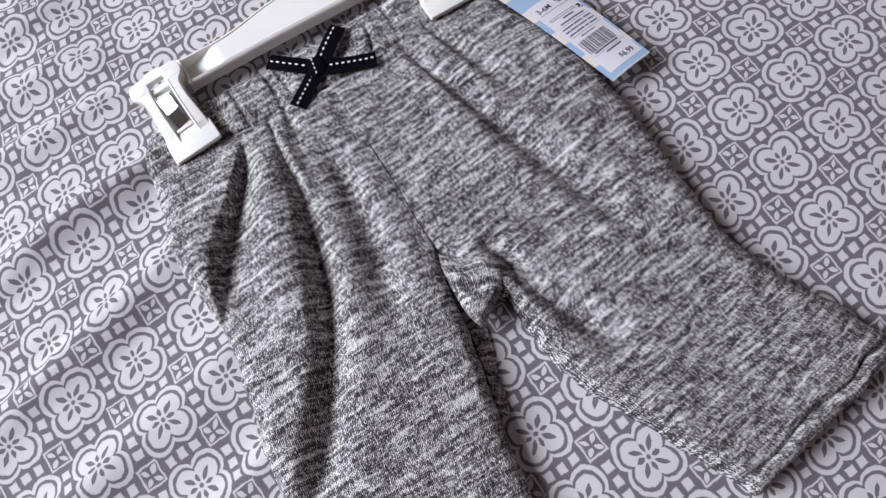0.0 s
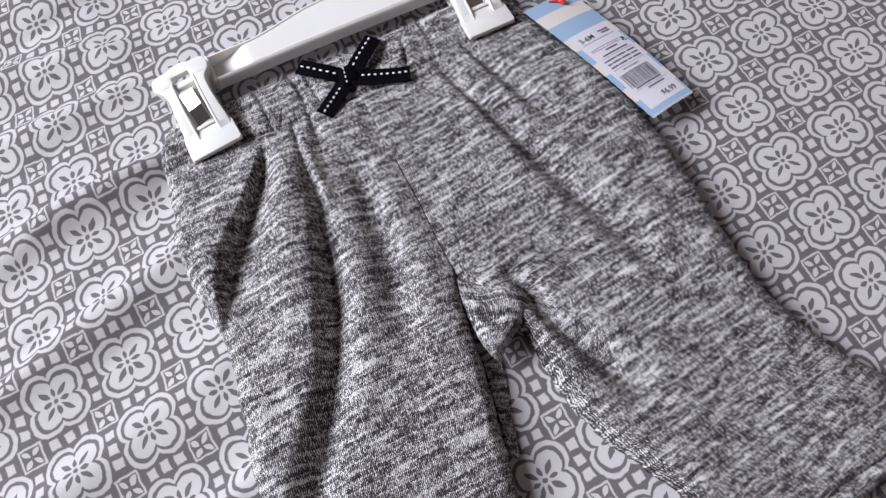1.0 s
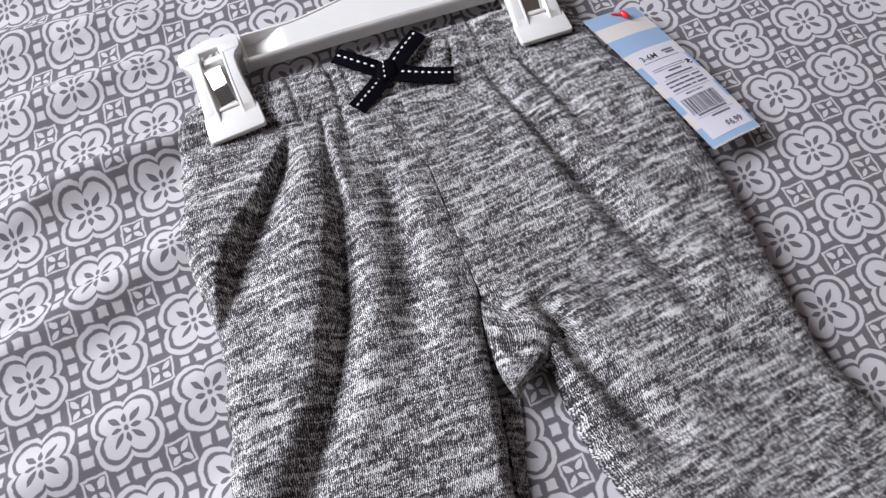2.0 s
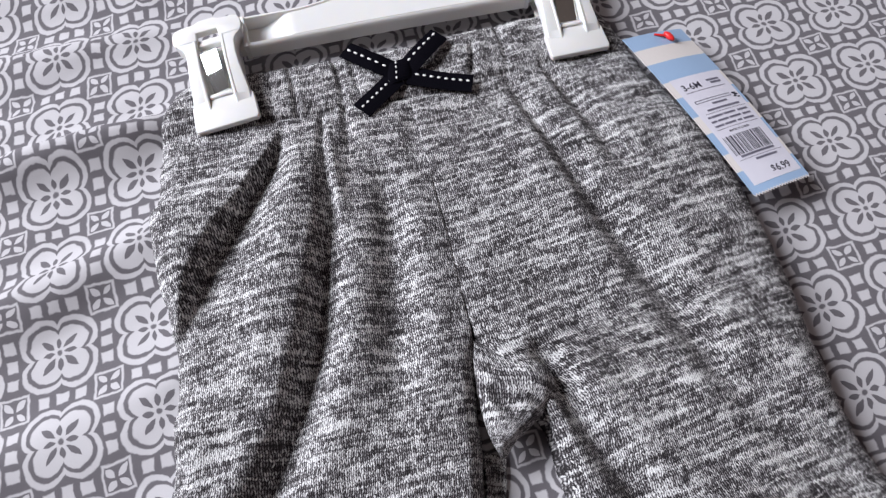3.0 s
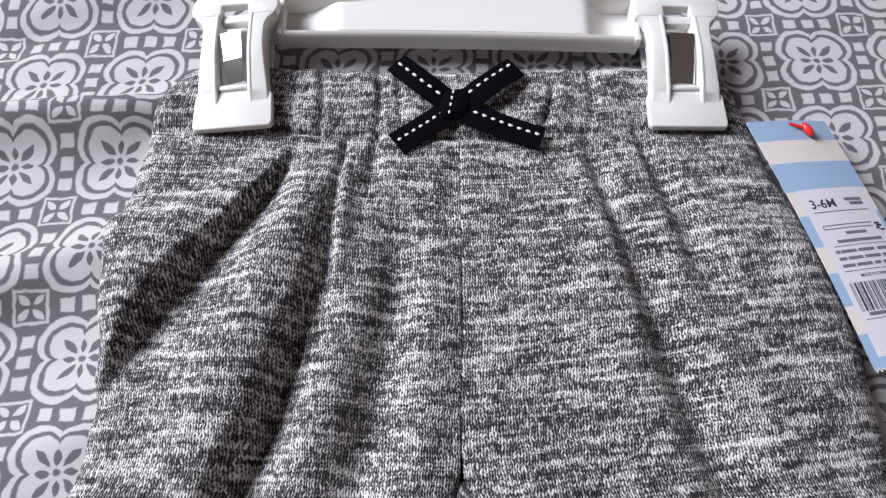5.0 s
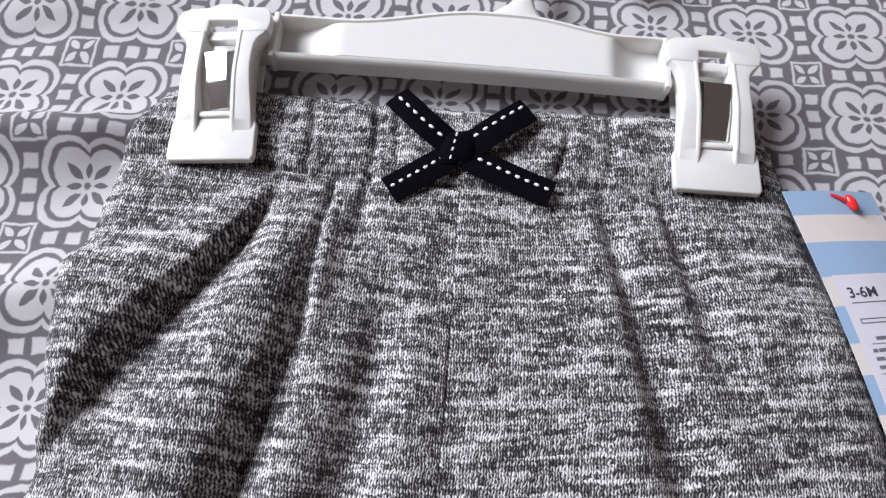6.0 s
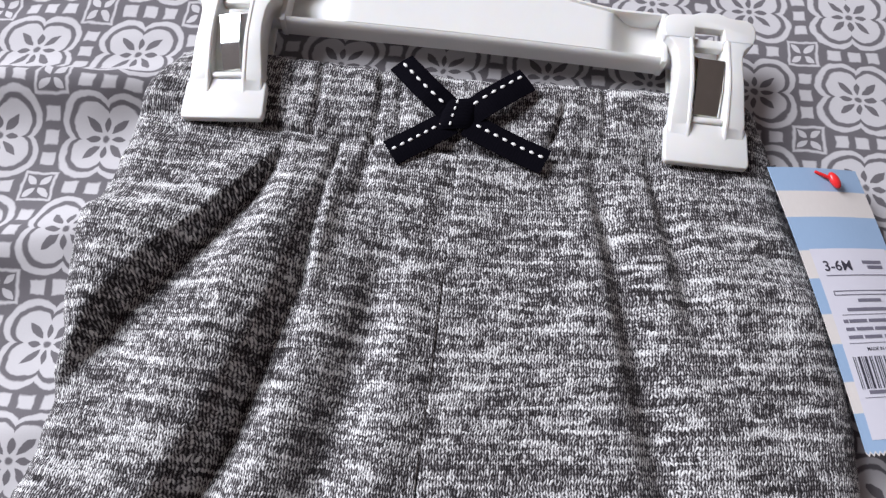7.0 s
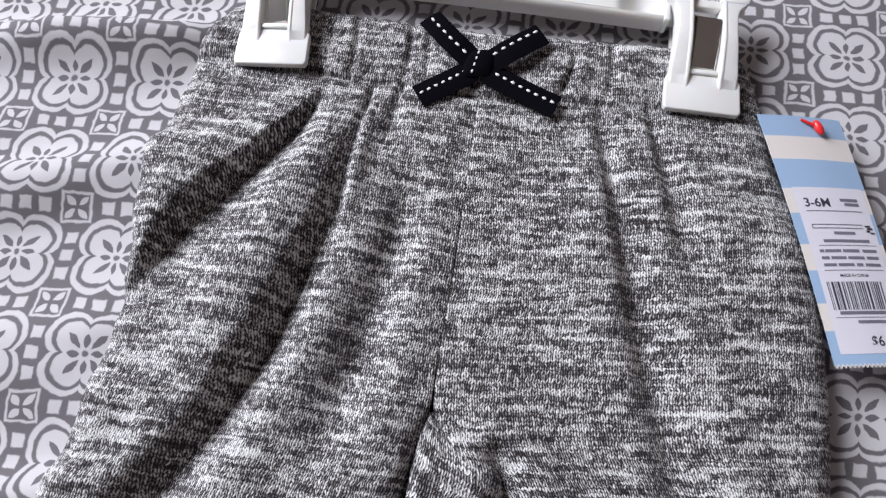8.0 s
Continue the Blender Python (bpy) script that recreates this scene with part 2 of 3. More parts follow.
def wall_west():
    """The wall with the window opening."""
    pieces = [box(-172, -162, -215, -6, -56, 265), box(-172, -162, 126, 215, -56, 265),
              box(-172, -162, -6, 126, -56, 75), box(-172, -162, -6, 126, 190, 265)]
    return tagged(part("wall_west", join(*pieces), PAINT, smooth=False), "unseen warm beige wall with a window opening", "wall", kind="structure")


wall_west()


# ---- the bed sheet ----
def sheet_height(x, y):
    """Soft slanting ripples beside the garment, flatter elsewhere."""
    z = 0.0
    n1 = noise.noise(Vector((x * 0.05, y * 0.05, 3.1)))
    left = smooth01(-8.5, -13.0, x)
    for k, (y0, slope, amp, wide) in enumerate(((-6.2, 0.28, 1.35, 1.7), (0.2, 0.17, 1.25, 1.5), (-12.6, 0.25, 0.8, 1.9),
                                               (5.8, 0.03, 0.8, 1.4), (-18.5, 0.2, 0.7, 2.0), (9.8, -0.12, 0.9, 1.6), (-25.0, 0.2, 0.6, 2.4), (14.5, -0.1, 0.7, 2.0))):
        centre = y0 + slope * (x + 14) + 0.5 * noise.noise(Vector((x * 0.12, k * 7.0, 0.5)))
        d = (y - centre) / (0.72 * wide)
        d = d * 1.6 if d > 0 else d * 0.75
        z += 0.95 * left * amp * math.exp(-d * d) * (0.8 + 0.7 * noise.noise(Vector((x * 0.1, k * 3.0, 9.0))))
    top = smooth01(5.0, 9.0, y)
    z += top * 0.6 * (noise.noise(Vector((x * 0.09 + y * 0.08 + 4, y * 0.24, 1.7))) + 0.3)
    z += max(left, top) * 0.30 * noise.noise(Vector((x * 0.07 + 0.03 * y, y * 0.33 - 0.05 * x, 12.0)))
    z += left * 0.13 * noise.noise(Vector((x * 0.2 + 0.1 * y, y * 0.95 - 0.3 * x, 21.0))) * (1 + noise.noise(Vector((x * 0.13, y * 0.13, 4.0))))
    z += 0.16 * n1 + 0.13 * noise.noise(Vector((x * 0.17, y * 0.21, 7.7))) + 0.03 * noise.noise(Vector((x * 0.5, y * 0.6, 2.7)))
    away = smooth01(26, 40, max(abs(x), abs(y + 6)))
    return z * (1 - away) - 0.1


PRINT_I = (-3.8033, 4.9926, -0.1233, -0.1204, 0.2042, -0.0855, 0.0535, 0.0267, 0.2694, 0.0437)
PRINT_J = (3.2923, -0.2862, 5.3076, 0.0881, 0.0260, -0.0202, -0.0321, 0.0248, -0.0152, -0.0945)


def print_at(x, y):
    """Repeats of the print at a place on the sheet (centimetres): nearly square, gently stretched and skewed."""
    u, v = min(max(x, -25.0), 26.0) / 20, min(max(y, -32.0), 15.0) / 20
    powers = (1, u, v, u * u, u * v, v * v, u ** 3, u * u * v, u * v * v, v ** 3)
    i = sum(c * p for c, p in zip(PRINT_I, powers)) + (x / 20 - u) * 5.05
    j = sum(c * p for c, p in zip(PRINT_J, powers)) + (y / 20 - v) * 5.45
    return i, j


def bed_sheet():
    ticks = [-110, -95, -80, -68, -58, -50, -44] + [-40 + 0.4 * k for k in range(201)] + [44, 50, 58, 68, 80, 95, 110]
    n = len(ticks) - 1

    def place(s, t):
        x, y = ticks[round(s * n)], ticks[round(t * n)] - 5
        edge = max(abs(x), abs(y + 5))
        return x, y, sheet_height(x, y) if edge < 109 else -55.9

    bm = grid_mesh(place, n, n, lambda s, t: print_at(ticks[round(s * n)], ticks[round(t * n)] - 5))
    ob = part("bed_sheet", bm, COTTON)
    return tagged(ob, "grey cotton bed sheet printed with white floral tiles, softly rumpled", "bed sheet", kind="structure")


bed_sheet()

# ---- the garment: baby trousers laid flat ----
OUTER_L = [(-10.5, 2.0), (-11.2, 0.2), (-11.7, -2.0), (-12.0, -4.4), (-12.3, -6.8), (-12.0, -9.6), (-11.8, -12.2), (-12.2, -15.0), (-12.6, -17.7), (-12.9, -20.2), (-13.4, -26.0), (-14.0, -32.5)]
INNER_L = [(0.2, 1.9), (0.2, 0.0), (0.2, -3.0), (0.2, -6.0), (0.2, -9.0), (0.1, -12.0), (0.0, -14.4), (-0.5, -17.2), (-1.0, -19.9), (-1.6, -22.4), (-2.4, -26.8), (-3.4, -32.7)]
OUTER_R = [(10.9, 2.3), (11.7, 0.2), (12.1, -2.3), (13.3, -6.0), (14.0, -10.0), (14.1, -14.2), (13.8, -18.4), (14.0, -21.6), (14.9, -24.6), (16.2, -27.0), (17.2, -29.6), (17.5, -30.4)]
INNER_R = [(0.2, 1.9), (0.2, 0.0), (0.2, -3.0), (0.2, -6.0), (0.2, -9.0), (0.1, -12.0), (0.4, -14.6), (1.9, -17.4), (2.2, -21.8), (3.5, -25.2), (5.5, -29.4), (6.7, -32.2)]

# crease: path, depth, width on its left, width on its right (start and end of each)
CREASES = [
    ([(-5.85, -1.8), (-6.25, -2.7), (-6.8, -3.8), (-7.9, -5.3), (-9.1, -6.8), (-10.2, -8.5), (-11.0, -10.3), (-11.8, -12.0)], 0.86, (0.12, 0.36), (0.22, 2.1), 0.4, 0.7),
    ([(-3.95, -1.3), (-4.15, -2.8), (-4.25, -4.2), (-4.35, -5.6), (-4.4, -7.0), (-4.8, -8.4)], 0.38, (0.15, 0.42), (0.10, 0.22), 0.15),
    ([(-4.4, -5.6), (-4.9, -8.4), (-5.9, -12.0), (-7.2, -15.2), (-9.4, -18.8), (-11.7, -21.8)], 1.08, (0.30, 0.75), (0.45, 1.0), 0.52, 0.4),
    ([(-1.8, -4.6), (-2.0, -7.5), (-2.4, -10.5), (-2.9, -13.5), (-3.6, -17.0)], 0.60, (0.5, 0.9), (0.5, 0.9), 0.4),
    ([(5.0, -1.5), (5.6, -4.0), (6.2, -6.6), (6.8, -9.2), (7.4, -11.4), (8.2, -13.8), (8.8, -16.0), (9.7, -18.8), (10.9, -21.4)], 0.44, (0.24, 0.70), (0.45, 1.3), 0.2),
    ([(6.9, -1.2), (7.4, -2.4), (7.9, -4.2), (8.4, -6.2), (9.0, -8.4)], 0.38, (0.18, 0.5), (0.35, 0.9), 0.2),
    ([(-11.3, -0.8), (-10.3, -1.5), (-9.4, -2.0)], 0.35, (0.5, 0.3), (0.5, 0.3), 0.6),
    ([(-5.1, 1.9), (-5.0, 0.4), (-5.1, -1.2)], 0.20, (0.12, 0.12), (0.15, 0.15), 0.1, 0.4),
    ([(-2.9, 1.9), (-2.8, 0.4), (-2.9, -1.2)], 0.22, (0.12, 0.12), (0.18, 0.18), 0.1, 0.4),
    ([(-2.0, 1.9), (-2.1, 0.6), (-1.9, -1.2)], 0.14, (0.10, 0.10), (0.15, 0.15), 0.1, 0.4),
    ([(5.3, 1.9), (5.4, 0.6), (5.3, -0.6)], 0.18, (0.12, 0.12), (0.16, 0.16), 0.1, 0.4),
    ([(3.9, 1.0), (3.7, 0.0), (3.3, -1.0)], 0.24, (0.12, 0.12), (0.18, 0.18), 0.2),
    ([(-6.2, 1.9), (-6.1, 0.4), (-6.2, -1.2)], 0.12, (0.10, 0.10), (0.14, 0.14), 0.1, 0.4),
    ([(0.1, -2.2), (0.0, -3.6), (-0.3, -5.4)], 0.16, (0.3, 0.4), (0.3, 0.4), 0.3),
    ([(-2.9, -1.3), (-3.0, -2.4), (-3.1, -4.0)], 0.22, (0.12, 0.2), (0.2, 0.4), 0.1),
    ([(10.6, -3.9), (11.4, -4.2), (12.6, -4.6)], 0.30, (0.5, 0.6), (0.4, 0.5), 0.5),
    ([(2.5, -15.0), (3.1, -17.0), (3.8, -19.2), (4.7, -21.4), (5.6, -23.2)], 0.75, (0.40, 0.6), (0.6, 0.9), 0.15),
]


# ridge: path, height, half width
RIDGES = [
    ([(-4.9, -1.9), (-5.5, -4.4), (-6.5, -8.0), (-8.1, -12.3), (-10.3, -16.5)], 0.66, 1.25),
    ([(-3.75, -1.3), (-3.85, -3.4), (-3.95, -5.2), (-3.95, -6.8), (-4.1, -8.6)], 0.30, 0.36),
    ([(-6.6, -2.0), (-7.35, -3.2), (-8.5, -4.4), (-9.8, -5.9), (-10.9, -7.4), (-11.7, -9.2), (-12.2, -10.6)], 0.42, 0.85),
    ([(4.4, -1.8), (4.9, -5.5), (5.5, -9.5), (6.3, -14.0), (7.6, -18.2)], 0.22, 1.0),
    ([(-0.8, -6.0), (-1.0, -10.0), (-1.8, -15.0), (-3.4, -20.0)], 0.22, 1.0),
]


def fold_depth(x, y):
    z = 0.0
    for path, height, wide in RIDGES:
        k, d = crease_at(path, x, y)
        if abs(d) < 3 * wide:
            z += height * smooth01(0.0, 0.3, k) * smooth01(1.0, 0.6, k) * math.exp(-((d / wide) ** 2))
    for path, depth, wl, wr, ramp, *rest in CREASES:
        open_end = rest[0] if rest else 0.06
        xs, ys = [p[0] for p in path], [p[1] for p in path]
        if not (min(xs) - 6 < x < max(xs) + 6 and min(ys) - 6 < y < max(ys) + 6):
            continue
        k, d = crease_at(path, x, y)
        # a left-hand side seen down the crease is the wearer's outer side
        w = (wl if d < 0 else wr)
        w = w[0] + (w[1] - w[0]) * k
        fade = smooth01(0.0, ramp, k + 0.08) * smooth01(1.0 + open_end, 0.72, k)
        q = abs(d) / w
        if q < 4:
            z -= depth * fade * math.exp(-q ** (1.9 if d < 0 else 1.8))
            z += 0.15 * depth * fade * math.exp(-((q - 2.0) / 0.9) ** 2)
    return z


def dome(d, r):
    k = min(max(d / r, 0.0), 1.0)
    return math.sqrt(max(0.0, 1 - (1 - k) ** 2))


def trouser_half(outer, inner, outer_is_left):
    A, la = resample(outer, 241)
    B, lb = resample(inner, 241)
    nu, nv = 100, 240

    def base(s, t):
        k = t * 240
        i = min(int(k), 239)
        f = k - i
        a = A[i] * (1 - f) + A[i + 1] * f
        b = B[i] * (1 - f) + B[i + 1] * f
        return a, b, a * (1 - s) + b * s

    def place(s, t):
        a, b, p = base(s, t)
        width = float(np.linalg.norm(b - a))
        free = (1 - s) ** 6 - smooth01(-13.5, -16.0, float(b[1])) * s ** 6
        wander = 0.16 * noise.noise(Vector((3.0 if outer_is_left else 9.0, t * 22, s))) + 0.07 * noise.noise(Vector((5.0, t * 75, s * 2)))
        p = p + (b - a) / width * wander * abs(free)
        x, y = float(p[0]), float(p[1])
        y += 0.22 * smooth01(0.93, 1.0, t) * noise.noise(Vector((x * 0.7, 2.0, 6.0)))
        d_out, d_in = s * width, (1 - s) * width
        down = t * (la + lb) / 2
        split = smooth01(-13.2, -15.4, float(b[1]))
        h = 1.15 + 0.55 * smooth01(2.5, 9.0, down) - 0.35 * smooth01(16, 30, down)
        h += 0.18 * noise.noise(Vector((x * 0.25, y * 0.16, 2.0))) + 0.06 * noise.noise(Vector((x * 0.8, y * 0.5, 5.0)))
        h += fold_depth(x, y)
        # the waistband: a sewn, gathered tube
        band = smooth01(3.45, 3.0, down)
        h += band * (0.05 * math.sin(x * 2.3 + 1.5 * math.sin(x * 0.9)) + 0.05 * noise.noise(Vector((x * 1.5, 0.0, 4.0))))
        h -= 0.22 * math.exp(-((down - 3.2) / 0.16) ** 2)
        # the turned-up hem
        left = (la + lb) / 2 - down
        h += 0.22 * smooth01(1.2, 0.7, left) * (0.6 + noise.noise(Vector((x * 0.8, y * 0.8, 3.0))))
        h -= 0.50 * math.exp(-((left - 0.95 - 0.12 * math.sin(x * 1.3)) / 0.15) ** 2) + 0.10 * math.exp(-((left - 2.6) / 0.2) ** 2)
        h = max(h, 0.2)
        edge = dome(d_out, 1.5) * (1 - split + split * dome(d_in, 0.75))
        edge *= 0.35 + 0.65 * dome(down, 0.5)
        edge *= 0.25 + 0.75 * dome(left, 0.6)
        h -= 0.015 * (1 - split) * math.exp(-(d_in / 0.10) ** 2) * smooth01(3.0, 4.5, down)
        z = h * edge + sheet_height(x, y) + 0.06
        return x, y, z

    span = float(np.mean(np.linalg.norm(A - B, axis=1)))
    sign = 1 if outer_is_left else -1

    def fabric(s, t):
        a, b, _ = base(s, t)
        width = float(np.linalg.norm(b - a))
        u = sign * (s - 1) * (0.45 * width + 0.55 * span)
        return u + (0 if outer_is_left else 37.3), -t * (la + lb) / 2

    bm = grid_mesh(place, nu, nv, fabric)
    # close the panel underneath with a thin hem that turns in
    layer = bm.loops.layers.uv.verify()
    rim = [e for e in bm.edges if e.is_boundary]
    made = bmesh.ops.extrude_edge_only(bm, edges=rim)["geom"]
    centre = Vector((-6 if outer_is_left else 8, -14, 0)) * CM
    for vert in made:
        if isinstance(vert, bmesh.types.BMVert):
            x, y = vert.co.x / CM, vert.co.y / CM
            if abs(x - 0.3) < 0.8 and y > -13.5:
                vert.co.z -= 0.006
                continue
            vert.co += (centre - vert.co).normalized() * 0.0035
            vert.co.z = (sheet_height(vert.co.x / CM, vert.co.y / CM) + 0.03) * CM
    if not outer_is_left:
        bmesh.ops.reverse_faces(bm, faces=bm.faces[:])
    bmesh.ops.recalc_face_normals(bm, faces=bm.faces[:])
    return bm


def gusset():
    """The puckered nub of cloth at the crotch, folded over between the legs."""
    left = [(-0.2, -13.7), (-0.28, -15.2), (-0.34, -16.6), (-0.32, -17.4), (-0.22, -18.0), (-0.08, -18.4)]
    right = [(0.9, -13.9), (2.2, -14.9), (2.85, -16.0), (2.15, -17.1), (0.8, -17.9), (0.12, -18.5)]

    def place(s, t):
        a, b = along(left, t), along(right, t)
        x, y = a * (1 - s) + b * s
        w = float(np.linalg.norm(b - a))
        crown = 0.62 + 0.38 * smooth01(0.0, 0.34, t)
        rise = dome(s * w + 0.05, 0.42) * dome((1 - s) * w + 0.02, 0.7) * (0.45 + 0.55 * dome((1 - t) * 4.6, 0.9))
        pucker = 0.10 * math.sin(5.5 * (x + 0.6 * y)) * smooth01(0.2, 0.5, t) + 0.08 * noise.noise(Vector((x * 1.3, y * 1.3, 8.0)))
        nub = 0.30 * math.exp(-((x - 1.75) / 0.55) ** 2 - ((y + 16.0) / 0.6) ** 2)
        return x, y, 0.55 + 1.2 * crown * rise + (pucker + nub) * rise

    return grid_mesh(place, 34, 48, lambda s, t: (s * 2.6 + t * 1.5 + 71.0, -t * 4.6 + s * 1.2), thick=-0.12)


def under_fold():
    """The back layer of the leg peeping out below the crotch."""

    def place(s, t):
        x = -0.55 - 0.95 * t + s * (0.85 - 0.5 * t)
        y = -18.0 - 4.6 * t - s * 0.3
        return x, y, sheet_height(x, y) + 0.14 + 0.22 * (1 - s) * (1 - 0.4 * t) + 0.06 * math.sin(9 * t)

    return grid_mesh(place, 10, 26, lambda s, t: (s * 1.2 + 91.0, -t * 4.8), thick=-0.12)


def strip(path, width, heights, n=26, thick=0.07, cup=0.06):
    """A ribbon along a smooth path in plan, with heights along it; its edges curl slightly."""
    pts, run = resample(path, n + 1)

    def place(s, t):
        k = min(int(t * n), n - 1)
        mid = pts[k] + (t * n - k) * (pts[k + 1] - pts[k])
        a, b = pts[max(k - 1, 0)], pts[min(k + 2, n)]
        d = (b - a) / np.linalg.norm(b - a)
        o = (s - 0.5) * width
        z = float(np.interp(t, np.linspace(0, 1, len(heights)), heights)) - cup * (2 * s - 1) ** 2
        return mid[0] - d[1] * o, mid[1] + d[0] * o, z

    return place, grid_mesh(place, 8, n, lambda s, t: (s, t * run), thick=-thick), run


def stitch_row(place, count, along_from=0.05, along_to=0.95, length=0.5, wide=0.085, across=0.5):
    """White running stitches laid along a ribbon."""
    out = []
    step = (along_to - along_from) / count
    for k in range(count):
        t0 = along_from + step * (k + (1 - length) / 2)
        t1 = t0 + step * length
        a, b = np.array(place(across, t0)), np.array(place(across, t1))
        mid, d = (a + b) / 2, b - a
        bm = bmesh.new()
        bmesh.ops.create_uvsphere(bm, u_segments=8, v_segments=6, radius=0.5 * CM)
        m = Matrix.Translation(Vector(mid) * CM + Vector((0, 0, 0.02 * CM))) @ Matrix.Rotation(math.atan2(d[1], d[0]), 4, "Z")
        bmesh.ops.transform(bm, matrix=m @ Matrix.Diagonal((float(np.linalg.norm(d)), wide, 0.07, 1)), verts=bm.verts[:])
        bm.loops.layers.uv.new("UVMap")
        out.append(bm)
    return join(*out)


def trousers():
    thing = tagged(empty("baby_trousers", 0, 0, 0), "black and white marled knit baby trousers with a ribbon bow", "trousers")
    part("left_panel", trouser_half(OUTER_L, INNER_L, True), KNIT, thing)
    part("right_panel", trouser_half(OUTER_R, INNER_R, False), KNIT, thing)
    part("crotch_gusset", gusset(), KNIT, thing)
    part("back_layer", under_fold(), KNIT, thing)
    # bow: a knot with two raised loops above and two flat tails below
    def knot_place(s, t):
        a = (s - 0.5) * 2
        x = 0.08 + a * 0.60 - 0.22 * (t - 0.5)
        y = -0.06 + (0.5 - t) * 1.24 + 0.10 * a
        return x, y, 1.38 + 0.24 * math.sqrt(max(0.0, 1 - a * a * 0.9)) * (1 - 0.55 * (2 * t - 1) ** 4)

    bow = part("bow", grid_mesh(knot_place, 12, 14, lambda s, t: (s, t), thick=-0.1), RIBBON, thing, "small tied black grosgrain ribbon bow")
    part("stitching", stitch_row(knot_place, 4, 0.02, 0.98, 0.55, across=0.36), THREAD, bow, "white running stitch")
    limbs = [
        ("ribbon_loop", [(-0.25, 0.10), (-1.2, 0.82), (-2.2, 1.84)], [1.46, 1.62, 1.58, 1.42], 6, 0.5),
        ("ribbon_loop", [(0.45, 0.02), (1.4, 0.76), (2.42, 1.60)], [1.46, 1.66, 1.66, 1.58], 6, 0.68),
        ("ribbon_tail", [(-0.15, -0.36), (-1.12, -1.10), (-2.14, -1.84)], [1.44, 1.46, 1.46, 1.44], 7, 0.44),
        ("ribbon_tail", [(0.42, -0.38), (1.8, -0.96), (3.29, -1.54)], [1.45, 1.44, 1.42, 1.46], 8, 0.58),
    ]
    for name, path, heights, count, across in limbs:
        place, bm, _ = strip(path, 1.0, heights)
        part(name, bm, RIBBON, bow)
        part("stitching", stitch_row(place, count, 0.08, 0.98, 0.56, 0.12, across), THREAD, bow, "white running stitch")
    return thing


trousers()


# ---- the hanger ----
def bar_top(x):
    return 4.75 + 0.80 * smooth01(-4.5, 0.8, x) - 0.65 * smooth01(2.0, 6.0, x) + 0.1 * smooth01(2, 7, x)


def hanger_bar():
    """A shallow channel: flat in the middle, sinking between its rims towards both ends."""
    n = 90

    def place(s, t):
        x = -6.75 + 14.1 * s
        low, top = 3.05 + 0.08 * math.sin(math.pi * s), bar_top(x)
        web = 1.545 - 0.75 * max(smooth01(-4.3, -6.1, x), smooth01(5.2, 6.4, x))
        o = 0.09
        section = [(low - o, 0.70), (low - o, 1.28), (low - 0.05, 1.43), (low + 0.03, 1.52), (low + 0.10, 1.55), (low + 0.13, min(web, 1.50))]
        section += [(low + 0.14 + (top - low - 0.28) * k / 8, web) for k in range(9)]
        section += [(top - 0.12, min(web, 1.46)), (top - o, 1.50), (top - 0.04, 1.57), (top + 0.05, 1.56), (top + o, 1.46), (top + o, 0.70)]
        return x, *section[round(t * 20)]

    bm = grid_mesh(place, n, 20)
    bmesh.ops.recalc_face_normals(bm, faces=bm.faces[:])
    return bm


def hanger_hook():
    """A flat moulded stem that flares out of the bar and bends into the hook."""
    mid = [(1.9, 5.0), (2.05, 5.9), (2.2, 6.8), (2.3, 8.0), (2.2, 9.2), (3.0, 11.4), (5.0, 12.2), (6.7, 10.9), (6.6, 9.2), (5.6, 8.6)]
    pts, _ = resample(mid, 61)

    def place(s, t):
        k = round(t * 60)
        a, b = pts[max(k - 1, 0)], pts[min(k + 1, 60)]
        d = (b - a) / np.linalg.norm(b - a)
        w = 0.38 + 1.25 * smooth01(0.13, 0.0, t) ** 1.6
        ang = 2 * math.pi * s
        o, z = w * math.cos(ang), 0.36 * math.sin(ang)
        o = math.copysign(abs(o / w) ** 0.6, o) * w
        return pts[k][0] + d[1] * o, pts[k][1] - d[0] * o, 1.14 + z

    bm = grid_mesh(place, 16, 60)
    bmesh.ops.remove_doubles(bm, verts=bm.verts[:], dist=1e-6)
    bmesh.ops.recalc_face_normals(bm, faces=bm.faces[:])
    return bm


RAIL_Y = [-0.25, 0.3, 1.0, 2.0, 2.7, 2.95, 3.10, 3.22, 3.35]
RAIL_OUT = [1.34, 1.31, 1.24, 1.17, 1.19, 1.25, 1.34, 1.48, 1.60]


